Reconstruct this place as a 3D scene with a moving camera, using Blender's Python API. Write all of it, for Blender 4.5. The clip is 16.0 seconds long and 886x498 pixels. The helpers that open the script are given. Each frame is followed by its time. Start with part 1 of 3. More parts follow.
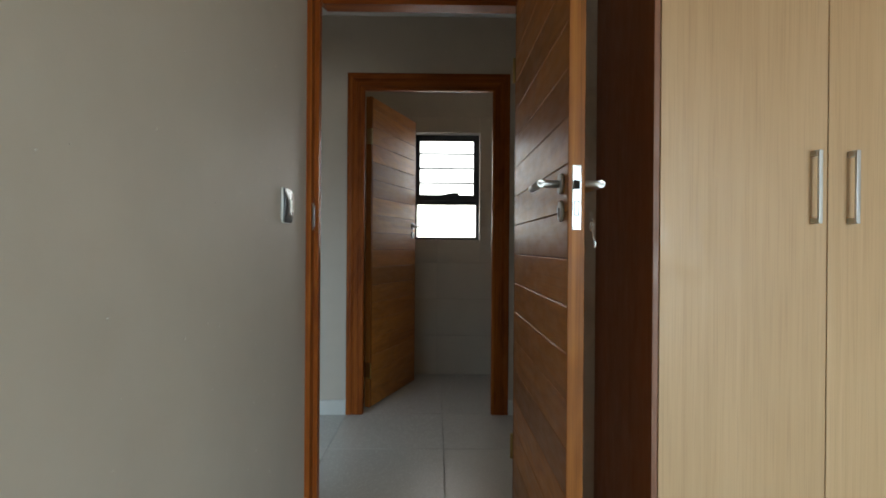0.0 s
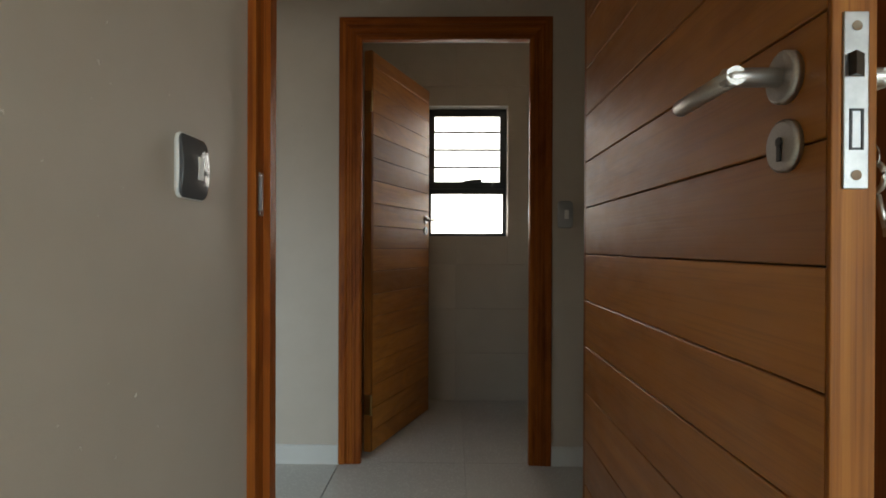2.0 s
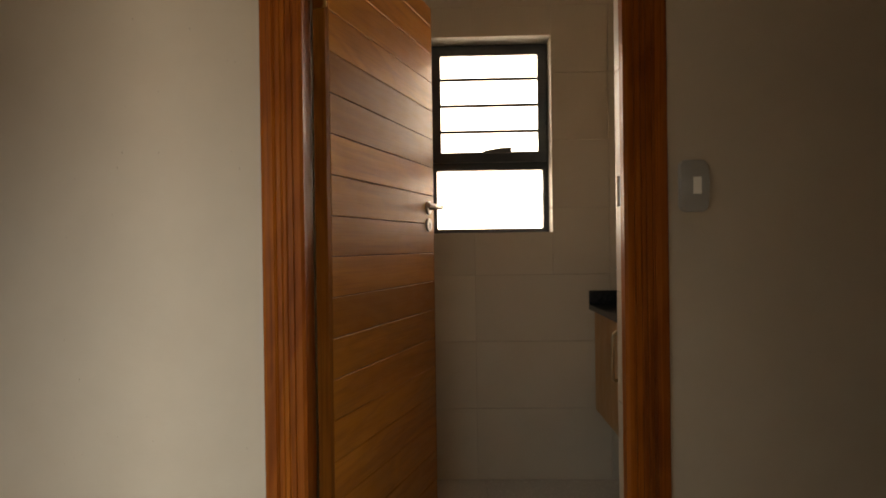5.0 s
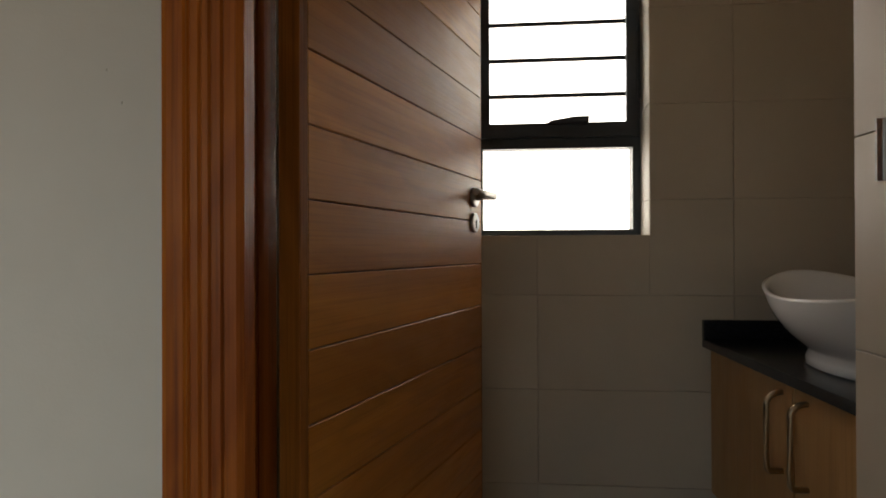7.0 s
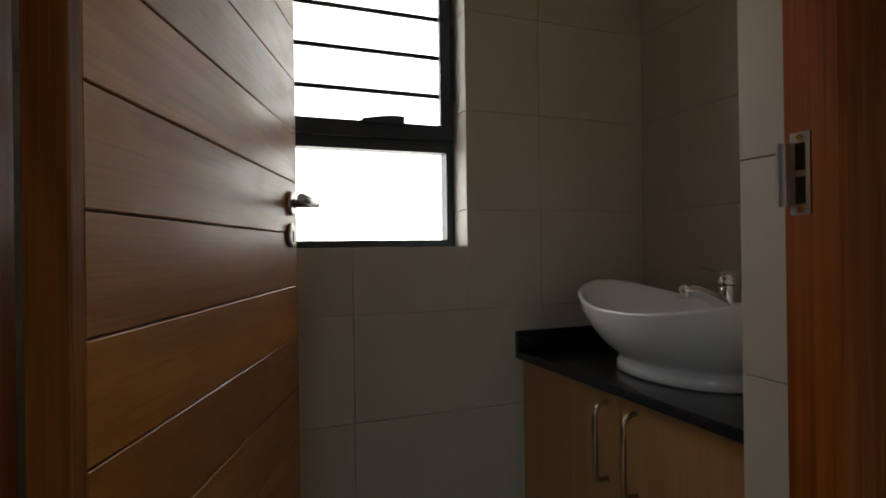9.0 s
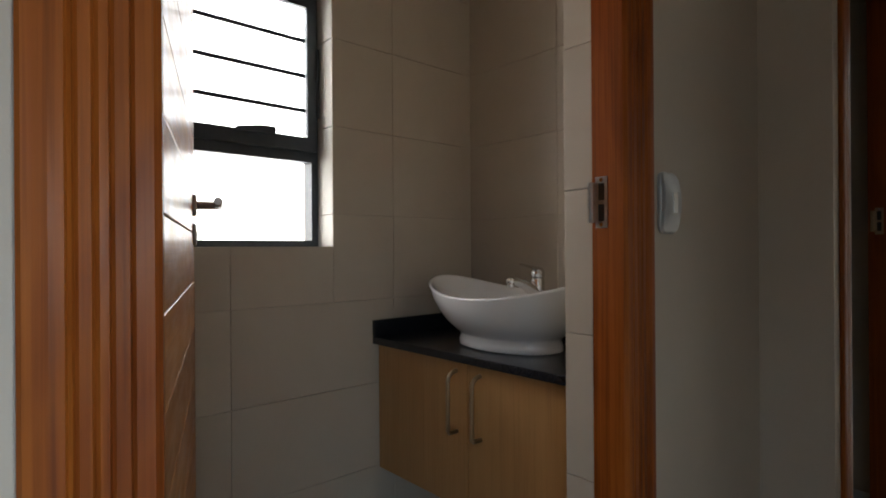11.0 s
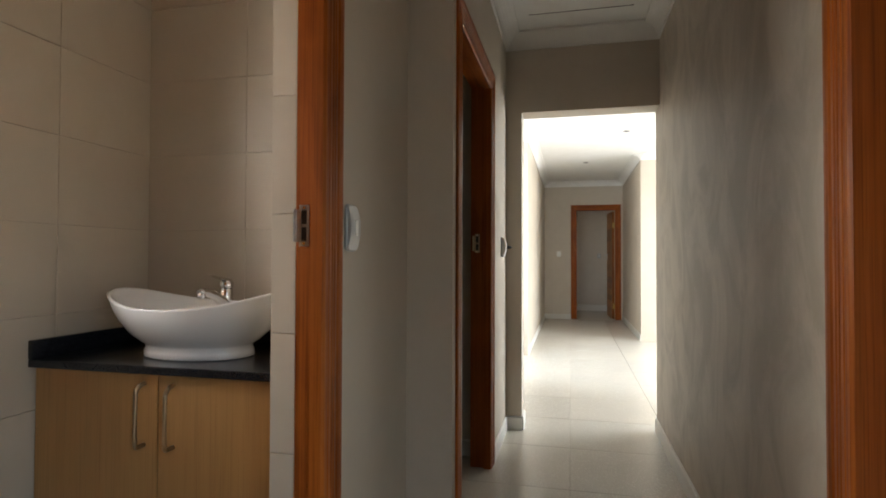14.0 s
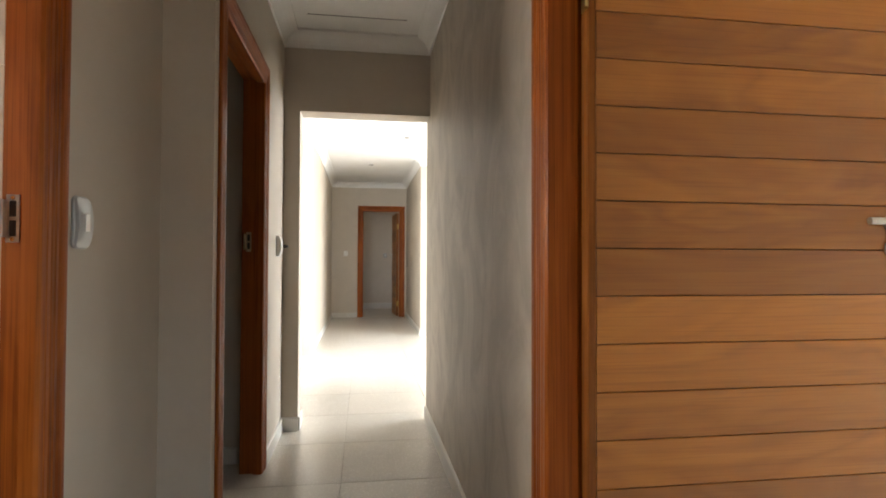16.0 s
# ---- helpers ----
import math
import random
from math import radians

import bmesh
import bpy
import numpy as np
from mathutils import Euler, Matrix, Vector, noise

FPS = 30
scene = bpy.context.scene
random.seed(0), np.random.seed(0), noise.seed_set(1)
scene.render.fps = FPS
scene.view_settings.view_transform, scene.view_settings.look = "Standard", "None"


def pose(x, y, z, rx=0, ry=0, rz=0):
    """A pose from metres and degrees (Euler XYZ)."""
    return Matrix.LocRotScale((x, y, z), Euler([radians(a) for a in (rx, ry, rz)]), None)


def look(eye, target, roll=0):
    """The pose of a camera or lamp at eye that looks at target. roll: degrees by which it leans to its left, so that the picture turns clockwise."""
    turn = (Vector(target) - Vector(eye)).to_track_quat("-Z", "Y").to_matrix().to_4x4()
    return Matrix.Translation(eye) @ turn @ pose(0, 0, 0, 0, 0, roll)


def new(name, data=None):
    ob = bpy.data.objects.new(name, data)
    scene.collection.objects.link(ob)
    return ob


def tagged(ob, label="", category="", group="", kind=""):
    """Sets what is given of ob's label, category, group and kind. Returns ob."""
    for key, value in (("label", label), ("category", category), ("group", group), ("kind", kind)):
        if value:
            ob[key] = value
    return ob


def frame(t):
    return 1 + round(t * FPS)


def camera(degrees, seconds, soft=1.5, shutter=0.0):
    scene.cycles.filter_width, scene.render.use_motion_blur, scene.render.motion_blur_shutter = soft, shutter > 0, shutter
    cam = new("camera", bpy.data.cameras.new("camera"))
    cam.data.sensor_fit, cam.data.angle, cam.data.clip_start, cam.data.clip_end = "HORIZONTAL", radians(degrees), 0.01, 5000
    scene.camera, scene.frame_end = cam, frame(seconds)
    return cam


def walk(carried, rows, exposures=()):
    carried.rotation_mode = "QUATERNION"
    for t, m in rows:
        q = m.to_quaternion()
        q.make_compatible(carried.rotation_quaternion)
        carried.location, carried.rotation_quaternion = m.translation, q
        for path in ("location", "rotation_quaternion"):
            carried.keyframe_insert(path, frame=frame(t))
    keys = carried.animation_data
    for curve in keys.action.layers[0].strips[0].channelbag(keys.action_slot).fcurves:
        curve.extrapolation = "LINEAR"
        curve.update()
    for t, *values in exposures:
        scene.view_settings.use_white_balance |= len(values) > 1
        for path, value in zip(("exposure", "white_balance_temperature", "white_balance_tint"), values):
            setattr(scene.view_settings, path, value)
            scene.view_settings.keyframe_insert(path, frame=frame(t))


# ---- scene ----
cam = camera(78.3, 16.0, soft=1.8)
PATH = [
    (0, (0.286, -0.089, 1.044), (0.311, 1.911, 1.039), 0.4),
    (0.5, (0.259, 0.106, 1.046), (0.289, 2.105, 1.041), 0.4),
    (1, (0.269, 0.305, 1.036), (0.298, 2.305, 1.03), 0.3),
    (1.5, (0.279, 0.487, 1.033), (0.253, 2.487, 1.028), 0.2),
    (2, (0.268, 0.722, 1.036), (0.235, 2.722, 1.029), 0.2),
    (2.5, (0.263, 0.912, 1.039), (0.242, 2.912, 1.027), 0.2),
    (3, (0.26, 1.151, 1.039), (0.227, 3.151, 1.029), -0.1),
    (5.5, (0.201, 2.107, 1.052), (0.134, 4.106, 1.044), -0.7),
    (6, (0.168, 2.271, 1.05), (0.103, 4.27, 1.049), -0.3),
    (6.5, (0.154, 2.473, 1.049), (0.078, 4.471, 1.054), -0.4),
    (7, (0.145, 2.647, 1.062), (-0.027, 4.64, 1.069), -0.2),
    (7.5, (0.116, 2.774, 1.059), (-0.068, 4.765, 1.071), -0.2),
    (8, (0.1, 2.853, 1.08), (0.175, 4.851, 1.094), -0.6),
    (8.5, (0.049, 2.913, 1.066), (0.517, 4.857, 1.106), -0.6),
    (9, (-0.004, 2.894, 1.102), (0.703, 4.765, 1.103), -0.8),
    (11.5, (-0.402, 2.754, 1.098), (1.035, 4.146, 1.119), -0.1),
    (12, (-0.494, 2.752, 1.108), (1.045, 4.029, 1.138), 0.2),
    (12.5, (-0.537, 2.765, 1.121), (1.132, 3.868, 1.152), 0.2),
    (13, (-0.57, 2.769, 1.114), (1.245, 3.608, 1.148), 0.3),
    (13.5, (-0.582, 2.748, 1.106), (1.308, 3.4, 1.144), 0.2),
    (14, (-0.582, 2.725, 1.107), (1.365, 3.182, 1.146), 0.2),
    (14.5, (-0.582, 2.712, 1.106), (1.399, 2.987, 1.146), 0.1),
    (15, (-0.585, 2.695, 1.105), (1.413, 2.783, 1.146), 0.1),
    (15.5, (-0.598, 2.667, 1.103), (1.4, 2.578, 1.143), 0.1),
    (16, (-0.629, 2.631, 1.105), (1.349, 2.338, 1.145), 0.2),
]

EXPOSURES = [(0, -0.32, 6600, 10), (1.5, -0.27, 7000, 11), (3, -0.12, 8150, 18), (5.5, 0.28, 10300, 22), (6.5, 0.0, 8800, 20), (7, -0.2, 7700, 15), (7.5, -0.35, 7300, 13), (8, -0.36, 7000, 11), (9, -0.35, 6750, 10), (11.5, 0.68, 6600, 14), (12.5, 0.9, 6750, 14), (14, 1.22, 7000, 14), (16, 1.62, 7200, 17)]
walk(cam, [(t, look(eye, target, roll)) for t, eye, target, roll in PATH], EXPOSURES)

# ---- light ----
CEIL = 2.58
world = bpy.data.worlds.new("sky")
scene.world = world
world.use_nodes = True
wn = world.node_tree.nodes
sky = wn.new("ShaderNodeTexSky")
sky.sky_type, sky.sun_disc = "NISHITA", False
sky.sun_elevation, sky.sun_rotation = radians(48), radians(160)
world.node_tree.links.new(sky.outputs[0], wn["Background"].inputs[0])
wn["Background"].inputs[1].default_value = 0.12


def window_light(name, place, target, width, height, watts, color, spread=180):
    lamp = bpy.data.lights.new(name, "AREA")
    lamp.shape, lamp.size, lamp.size_y, lamp.energy, lamp.color = "RECTANGLE", width, height, watts, color
    lamp.spread = radians(spread)
    ob = new(name, lamp)
    ob.matrix_world = look(place, target)
    return ob


window_light("bathroom_window_daylight", (0.37, 4.80, 1.62), (0.37, 4.0, 1.50), 0.9, 1.3, 17, (1.0, 0.985, 0.95))
# each large window sends cool sky light downwards and warm light from the sunlit earth outside upwards
window_light("hall_window_sky", (5.2, -1.55, 1.40), (5.1, 2.2, -0.6), 3.4, 2.0, 122, (0.62, 0.82, 1.0), 150)
window_light("hall_window_ground", (5.2, -1.53, 1.40), (5.2, 2.2, 2.3), 3.4, 2.0, 30, (1.0, 0.78, 0.52), 150)
# added fill for the far hall, in an unseen recess opening made for it
window_light("hall_recess_added_light", (4.4, 3.90, 1.50), (9.0, 1.6, 0.7), 1.9, 1.1, 36, (0.70, 0.86, 1.0), 150)
window_light("bedroom_window_sky", (2.1, -2.97, 1.20), (0.9, 1.4, -2.2), 1.5, 1.6, 97, (0.53, 0.80, 1.0), 115)
window_light("bedroom_window_ground", (2.1, -2.95, 1.20), (1.0, 1.4, 2.6), 1.5, 1.6, 16, (1.0, 0.62, 0.26), 130)
# added cool fill for the wall left of the bathroom; its room is unseen
window_light("west_added_light", (-0.88, 1.95, 0.95), (-0.40, 3.3, -0.30), 0.70, 1.3, 3.2, (0.52, 0.78, 1.0), 110)
window_light("end_room_daylight", (10.95, 1.02, 1.3), (10.95, 3.0, 0.6), 0.9, 1.2, 0.5, (0.95, 0.98, 1.0))
sun = bpy.data.lights.new("sun", "SUN")
sun.energy, sun.angle, sun.color = 3.0, radians(0.5), (1.0, 0.96, 0.9)
new("sun", sun).matrix_world = look((0, 0, 20), (-6, 12, 0))


# ---- materials ----
def material(name):
    m = bpy.data.materials.new(name)
    m.use_nodes = True
    nt = m.node_tree
    return m, nt, nt.nodes, nt.nodes["Principled BSDF"]


def ramp(nt, fac, stops):
    r = nt.nodes.new("ShaderNodeValToRGB")
    els = r.color_ramp.elements
    while len(els) < len(stops):
        els.new(0.5)
    for e, (p, c) in zip(els, stops):
        e.position, e.color = p, (*c, 1)
    nt.links.new(fac, r.inputs[0])
    return r.outputs[0]


def coords(nt, scale, jitter=True):
    tc = nt.nodes.new("ShaderNodeTexCoord")
    mp = nt.nodes.new("ShaderNodeMapping")
    mp.inputs["Scale"].default_value = scale
    nt.links.new(tc.outputs["Object"], mp.inputs[0])
    if jitter:
        oi = nt.nodes.new("ShaderNodeObjectInfo")
        mul = nt.nodes.new("ShaderNodeVectorMath")
        mul.operation = "MULTIPLY_ADD"
        mul.inputs[1].default_value = (17.3, 9.1, 31.7)
        nt.links.new(oi.outputs["Random"], mul.inputs[0])
        nt.links.new(mp.outputs[0], mul.inputs[2])
        return mul.outputs[0]
    return mp.outputs[0]


def noise_tex(nt, vec, scale, detail=4.0, rough=0.55, distort=0.0):
    n = nt.nodes.new("ShaderNodeTexNoise")
    n.inputs["Scale"].default_value, n.inputs["Detail"].default_value = scale, detail
    n.inputs["Roughness"].default_value, n.inputs["Distortion"].default_value = rough, distort
    nt.links.new(vec, n.inputs["Vector"])
    return n.outputs["Fac"]


def mixed(nt, a, b, fac, kind="MIX"):
    m = nt.nodes.new("ShaderNodeMix")
    m.data_type, m.blend_type = "RGBA", kind
    for value, socket in ((fac, m.inputs[0]), (a, m.inputs[6]), (b, m.inputs[7])):
        if isinstance(value, (int, float)):
            socket.default_value = value
        elif isinstance(value, tuple):
            socket.default_value = (*value, 1)
        else:
            nt.links.new(value, socket)
    return m.outputs[2]


def bumped(nt, bsdf, height, strength, distance):
    b = nt.nodes.new("ShaderNodeBump")
    b.inputs["Strength"].default_value, b.inputs["Distance"].default_value = strength, distance
    nt.links.new(height, b.inputs["Height"])
    nt.links.new(b.outputs[0], bsdf.inputs["Normal"])


def wood(name, dark, mid, light, axis, rough=0.35, coat=0.0, vary=0.25, figure=1.0, cross=16.0, span=0.22, pore=0.5, rings=0.26, shine=0.5):
    """Varnished timber whose grain runs along the given local axis."""
    m, nt, nodes, bsdf = material(name)
    long_scale = 0.55
    sc = [cross, cross, cross]
    sc["xyz".index(axis)] = long_scale
    v = coords(nt, sc)
    grain = noise_tex(nt, v, 1.0, 6, 0.62, 0.35 * figure)
    sf = [3.0, 3.0, 3.0]
    sf["xyz".index(axis)] = 0.7
    fig = noise_tex(nt, coords(nt, sf), 1.3, 3, 0.5, 1.3 * figure)
    sp = [290.0, 290.0, 290.0]
    sp["xyz".index(axis)] = 3.5
    pores = noise_tex(nt, coords(nt, sp), 1.0, 2, 0.5)
    col = ramp(nt, grain, [(0.5 - span, dark), (0.5, mid), (0.5 + span, light)])
    col = mixed(nt, col, ramp(nt, fig, [(0.3, dark), (0.7, light)]), 0.35)
    pp = nodes.new("ShaderNodeMath")
    pp.operation = "MULTIPLY_ADD"
    pp.inputs[1].default_value = 7.0
    nt.links.new(fig, pp.inputs[0])
    nt.links.new(grain, pp.inputs[2])
    ring = nodes.new("ShaderNodeMath")
    ring.operation = "PINGPONG"
    ring.inputs[1].default_value = 0.5
    nt.links.new(pp.outputs[0], ring.inputs[0])
    col = mixed(nt, col, ramp(nt, ring.outputs[0], [(0.02, tuple(c * 0.62 for c in mid)), (0.22, mid), (0.5, light)]), rings * figure)
    col = mixed(nt, col, ramp(nt, pores, [(0.3, (0.50, 0.42, 0.36)), (0.5, (1, 1, 1))]), pore, "MULTIPLY")
    oi = nodes.new("ShaderNodeObjectInfo")
    tone = ramp(nt, oi.outputs["Random"], [(0.0, (1 - vary, 1 - vary * 1.1, 1 - vary * 1.2)), (0.5, (1, 1, 1)), (1.0, (1 + vary * 0.4, 1 + vary * 0.35, 1 + vary * 0.3))])
    col = mixed(nt, col, tone, 1.0, "MULTIPLY")
    nt.links.new(col, bsdf.inputs["Base Color"])
    # uneven varnish: patches of more and less gloss
    sb = [26.0, 26.0, 26.0]
    sb["xyz".index(axis)] = 9.0
    blotch = noise_tex(nt, coords(nt, sb), 1.0, 5, 0.6, 0.2)
    rr = nodes.new("ShaderNodeMapRange")
    rr.inputs["From Min"].default_value, rr.inputs["From Max"].default_value = 0.25, 0.75
    rr.inputs["To Min"].default_value, rr.inputs["To Max"].default_value = rough - 0.10, rough + 0.14
    nt.links.new(blotch, rr.inputs[0])
    nt.links.new(rr.outputs[0], bsdf.inputs["Roughness"])
    bsdf.inputs["Coat Weight"].default_value = coat
    bsdf.inputs["Coat Roughness"].default_value = 0.22
    bsdf.inputs["Specular IOR Level"].default_value = shine
    both = nodes.new("ShaderNodeMath")
    both.operation = "MULTIPLY_ADD"
    both.inputs[1].default_value = 0.22
    nt.links.new(blotch, both.inputs[0])
    nt.links.new(pores, both.inputs[2])
    bumped(nt, bsdf, both.outputs[0], 0.16, 0.002)
    return m


def paint(name, color, rough=0.6, mottle=0.12, relief=0.15):
    """Rolled wall paint on trowelled plaster, with faint stains."""
    m, nt, nodes, bsdf = material(name)
    v = coords(nt, (1, 1, 1), False)
    big = noise_tex(nt, v, 1.7, 5, 0.6, 0.4)
    mid = noise_tex(nt, v, 9.0, 4, 0.6)
    fine = noise_tex(nt, v, 190.0, 3, 0.6)
    lo = tuple(c * (1 - mottle) for c in color)
    col = ramp(nt, big, [(0.3, lo), (0.7, color)])
    col = mixed(nt, col, ramp(nt, mid, [(0.3, (0.93, 0.92, 0.90)), (0.65, (1, 1, 1))]), 0.6, "MULTIPLY")
    nt.links.new(col, bsdf.inputs["Base Color"])
    rr = nodes.new("ShaderNodeMapRange")
    rr.inputs["To Min"].default_value, rr.inputs["To Max"].default_value = rough - 0.1, rough + 0.12
    nt.links.new(mid, rr.inputs[0])
    nt.links.new(rr.outputs[0], bsdf.inputs["Roughness"])
    add = nodes.new("ShaderNodeMath")
    add.operation = "MULTIPLY_ADD"
    add.inputs[1].default_value = 0.25
    nt.links.new(fine, add.inputs[0])
    nt.links.new(mid, add.inputs[2])
    bumped(nt, bsdf, add.outputs[0], relief, 0.004)
    return m


def plain(name, color, rough=0.4, metal=0.0, vary=0.06, scale=40.0, relief=0.03, coat=0.0):
    m, nt, nodes, bsdf = material(name)
    v = coords(nt, (1, 1, 1))
    n = noise_tex(nt, v, scale, 4, 0.6)
    col = ramp(nt, n, [(0.3, tuple(c * (1 - vary) for c in color)), (0.7, tuple(min(1, c * (1 + vary * 0.5)) for c in color))])
    nt.links.new(col, bsdf.inputs["Base Color"])
    bsdf.inputs["Roughness"].default_value, bsdf.inputs["Metallic"].default_value = rough, metal
    bsdf.inputs["Coat Weight"].default_value = coat
    if relief:
        bumped(nt, bsdf, n, relief, 0.002)
    return m


def brushed(name, color, rough=0.28):
    m, nt, nodes, bsdf = material(name)
    n = noise_tex(nt, coords(nt, (400, 30, 400)), 1.0, 3, 0.5)
    nt.links.new(ramp(nt, n, [(0.3, tuple(c * 0.85 for c in color)), (0.7, color)]), bsdf.inputs["Base Color"])
    bsdf.inputs["Metallic"].default_value, bsdf.inputs["Roughness"].default_value = 1.0, rough
    return m


def tile_mat(name, a, b, rough):
    """Matt porcelain with a soft cloudy print; each tile a little different."""
    m, nt, nodes, bsdf = material(name)
    v = coords(nt, (1, 1, 1))
    cloud = noise_tex(nt, v, 2.2, 5, 0.6, 0.8)
    speck = noise_tex(nt, v, 130.0, 3, 0.6)
    col = ramp(nt, cloud, [(0.3, a), (0.7, b)])
    col = mixed(nt, col, ramp(nt, speck, [(0.35, (0.95, 0.95, 0.94)), (0.6, (1, 1, 1))]), 0.07, "MULTIPLY")
    oi = nodes.new("ShaderNodeObjectInfo")
    col = mixed(nt, col, ramp(nt, oi.outputs["Random"], [(0, (0.95, 0.95, 0.95)), (1, (1.03, 1.025, 1.02))]), 1.0, "MULTIPLY")
    nt.links.new(col, bsdf.inputs["Base Color"])
    rr = nodes.new("ShaderNodeMapRange")
    rr.inputs["To Min"].default_value, rr.inputs["To Max"].default_value = rough - 0.01, rough + 0.03
    nt.links.new(speck, rr.inputs[0])
    nt.links.new(rr.outputs[0], bsdf.inputs["Roughness"])
    bumped(nt, bsdf, speck, 0.004, 0.0006)
    return m


def worn_paint(name, color):
    """The same paint with soft upright smudges from uneven drying."""
    m = paint(name, color, 0.55, 0.09, 0.22)
    nt = m.node_tree
    bsdf = nt.nodes["Principled BSDF"]
    base = bsdf.inputs["Base Color"].links[0].from_socket
    blot = noise_tex(nt, coords(nt, (3.4, 3.4, 2.3), False), 1.0, 5, 0.62, 1.2)
    nt.links.new(mixed(nt, base, ramp(nt, blot, [(0.38, (0.76, 0.75, 0.73)), (0.60, (1, 1, 1))]), 1.0, "MULTIPLY"), bsdf.inputs["Base Color"])
    return m


WALL_WORN = worn_paint("smudged_taupe_paint", (0.535, 0.465, 0.38))
WALL = paint("taupe_wall_paint", (0.535, 0.465, 0.38), 0.55, 0.09, 0.22)
CEILING = paint("white_ceiling_paint", (0.80, 0.79, 0.76), 0.7, 0.04, 0.06)
SKIRT = paint("pale_skirting_paint", (0.62, 0.60, 0.55), 0.45, 0.06, 0.06)
MAHOGANY = wood("red_hardwood_upright", (0.085, 0.016, 0.004), (0.285, 0.064, 0.009), (0.47, 0.138, 0.019), "z", 0.44, 0.06, 0.08, 0.9, 46.0, 0.22, 0.5, 0.20, 0.14)
MAHOGANY_X = wood("red_hardwood_level", (0.085, 0.016, 0.004), (0.285, 0.064, 0.009), (0.47, 0.138, 0.019), "x", 0.44, 0.06, 0.08, 0.9, 46.0, 0.22, 0.5, 0.20, 0.14)
PLANK = wood("varnished_plank_timber", (0.25, 0.076, 0.010), (0.47, 0.162, 0.019), (0.60, 0.240, 0.034), "x", 0.42, 0.18, 0.30, 0.8, 30.0, 0.38, 0.3, 0.34, 0.5)
LIPPING = wood("varnished_edge_timber", (0.11, 0.030, 0.005), (0.26, 0.080, 0.013), (0.40, 0.150, 0.028), "z", 0.46, 0.02, 0.10, 1.0, 40.0, 0.18, 0.6, 0.2, 0.2)
GROOVE = plain("groove_and_gap_dark", (0.030, 0.012, 0.006), 0.7)
OAK = wood("pale_oak_laminate", (0.52, 0.322, 0.158), (0.59, 0.376, 0.195), (0.65, 0.428, 0.235), "z", 0.42, 0.0, 0.04, 0.15, 60.0, 0.3, 0.22)
# wardrobe side: its shade and the door's red bounce are in this brown
SIDE = wood("panel_wood_with_shade", (0.16, 0.062, 0.032), (0.24, 0.096, 0.048), (0.31, 0.135, 0.070), "z", 0.42, 0.0, 0.05, 0.4)
MAPLE = wood("pale_maple_laminate", (0.40, 0.200, 0.068), (0.45, 0.238, 0.087), (0.50, 0.278, 0.110), "z", 0.38, 0.0, 0.05, 0.3, 30.0, 0.26, 0.3)
WALL_TILE = tile_mat("greige_wall_tile", (0.465, 0.400, 0.315), (0.52, 0.452, 0.362), 0.42)
FLOOR_TILE = tile_mat("cream_floor_tile", (0.555, 0.515, 0.45), (0.585, 0.545, 0.475), 0.26)
GROUT = plain("grey_grout", (0.43, 0.37, 0.30), 0.9, 0, 0.15, 60)
FLOOR_GROUT = plain("beige_floor_grout", (0.52, 0.485, 0.42), 0.9, 0, 0.15, 60)
GRANITE = plain("black_granite", (0.017, 0.018, 0.022), 0.24, 0, 0.6, 220, 0.0)
CERAMIC = plain("white_glazed_ceramic", (0.78, 0.78, 0.77), 0.08, 0, 0.02, 5, 0.0, 0.5)
CHROME = plain("polished_chrome", (0.72, 0.72, 0.72), 0.08, 1.0, 0.05, 20, 0.0)
STEEL = brushed("satin_steel", (0.55, 0.53, 0.50), 0.42)
PLATE = plain("bright_zinc_plate", (0.44, 0.44, 0.43), 0.36, 1.0, 0.15, 60, 0.03)
BRONZE = brushed("satin_bronze", (0.46, 0.36, 0.24), 0.34)
BRASS = brushed("worn_brass", (0.55, 0.40, 0.16), 0.32)
# charcoal coating, tinted blue for the glare of the window around it
ALU = plain("charcoal_coat_with_glare", (0.026, 0.036, 0.048), 0.38, 0, 0.2, 90, 0.02)
WHITE_PLASTIC = plain("white_plastic", (0.76, 0.76, 0.73), 0.3, 0, 0.03, 20, 0.0)
GREY_PLASTIC = plain("silver_grey_plastic", (0.40, 0.41, 0.41), 0.28, 0.3, 0.05, 20, 0.0)
# bedroom switch face: the dark doorway it mirrors is put into this colour
DARK_PLASTIC = plain("gloss_plastic_with_dark_reflection", (0.075, 0.078, 0.08), 0.16, 0.0, 0.05, 20, 0.0)
PLASTIC_AND_HOLE_BLACK = plain("black_plastic_and_hole_shade", (0.012, 0.012, 0.012), 0.4, 0, 0.1, 20, 0.0)
DIRT = plain("dried_plaster_speck", (0.45, 0.39, 0.315), 0.9, 0, 0.3, 60)
CHIP = plain("pale_paint_chip", (0.63, 0.57, 0.49), 0.8, 0, 0.2, 60)


def glass_material(name):
    m, nt, nodes, bsdf = material(name)
    bsdf.inputs["Base Color"].default_value = (0.95, 0.97, 0.96, 1)
    bsdf.inputs["Transmission Weight"].default_value = 1.0
    bsdf.inputs["Roughness"].default_value = 0.02
    bsdf.inputs["IOR"].default_value = 1.1
    return m


GLASS = glass_material("clear_window_glass")


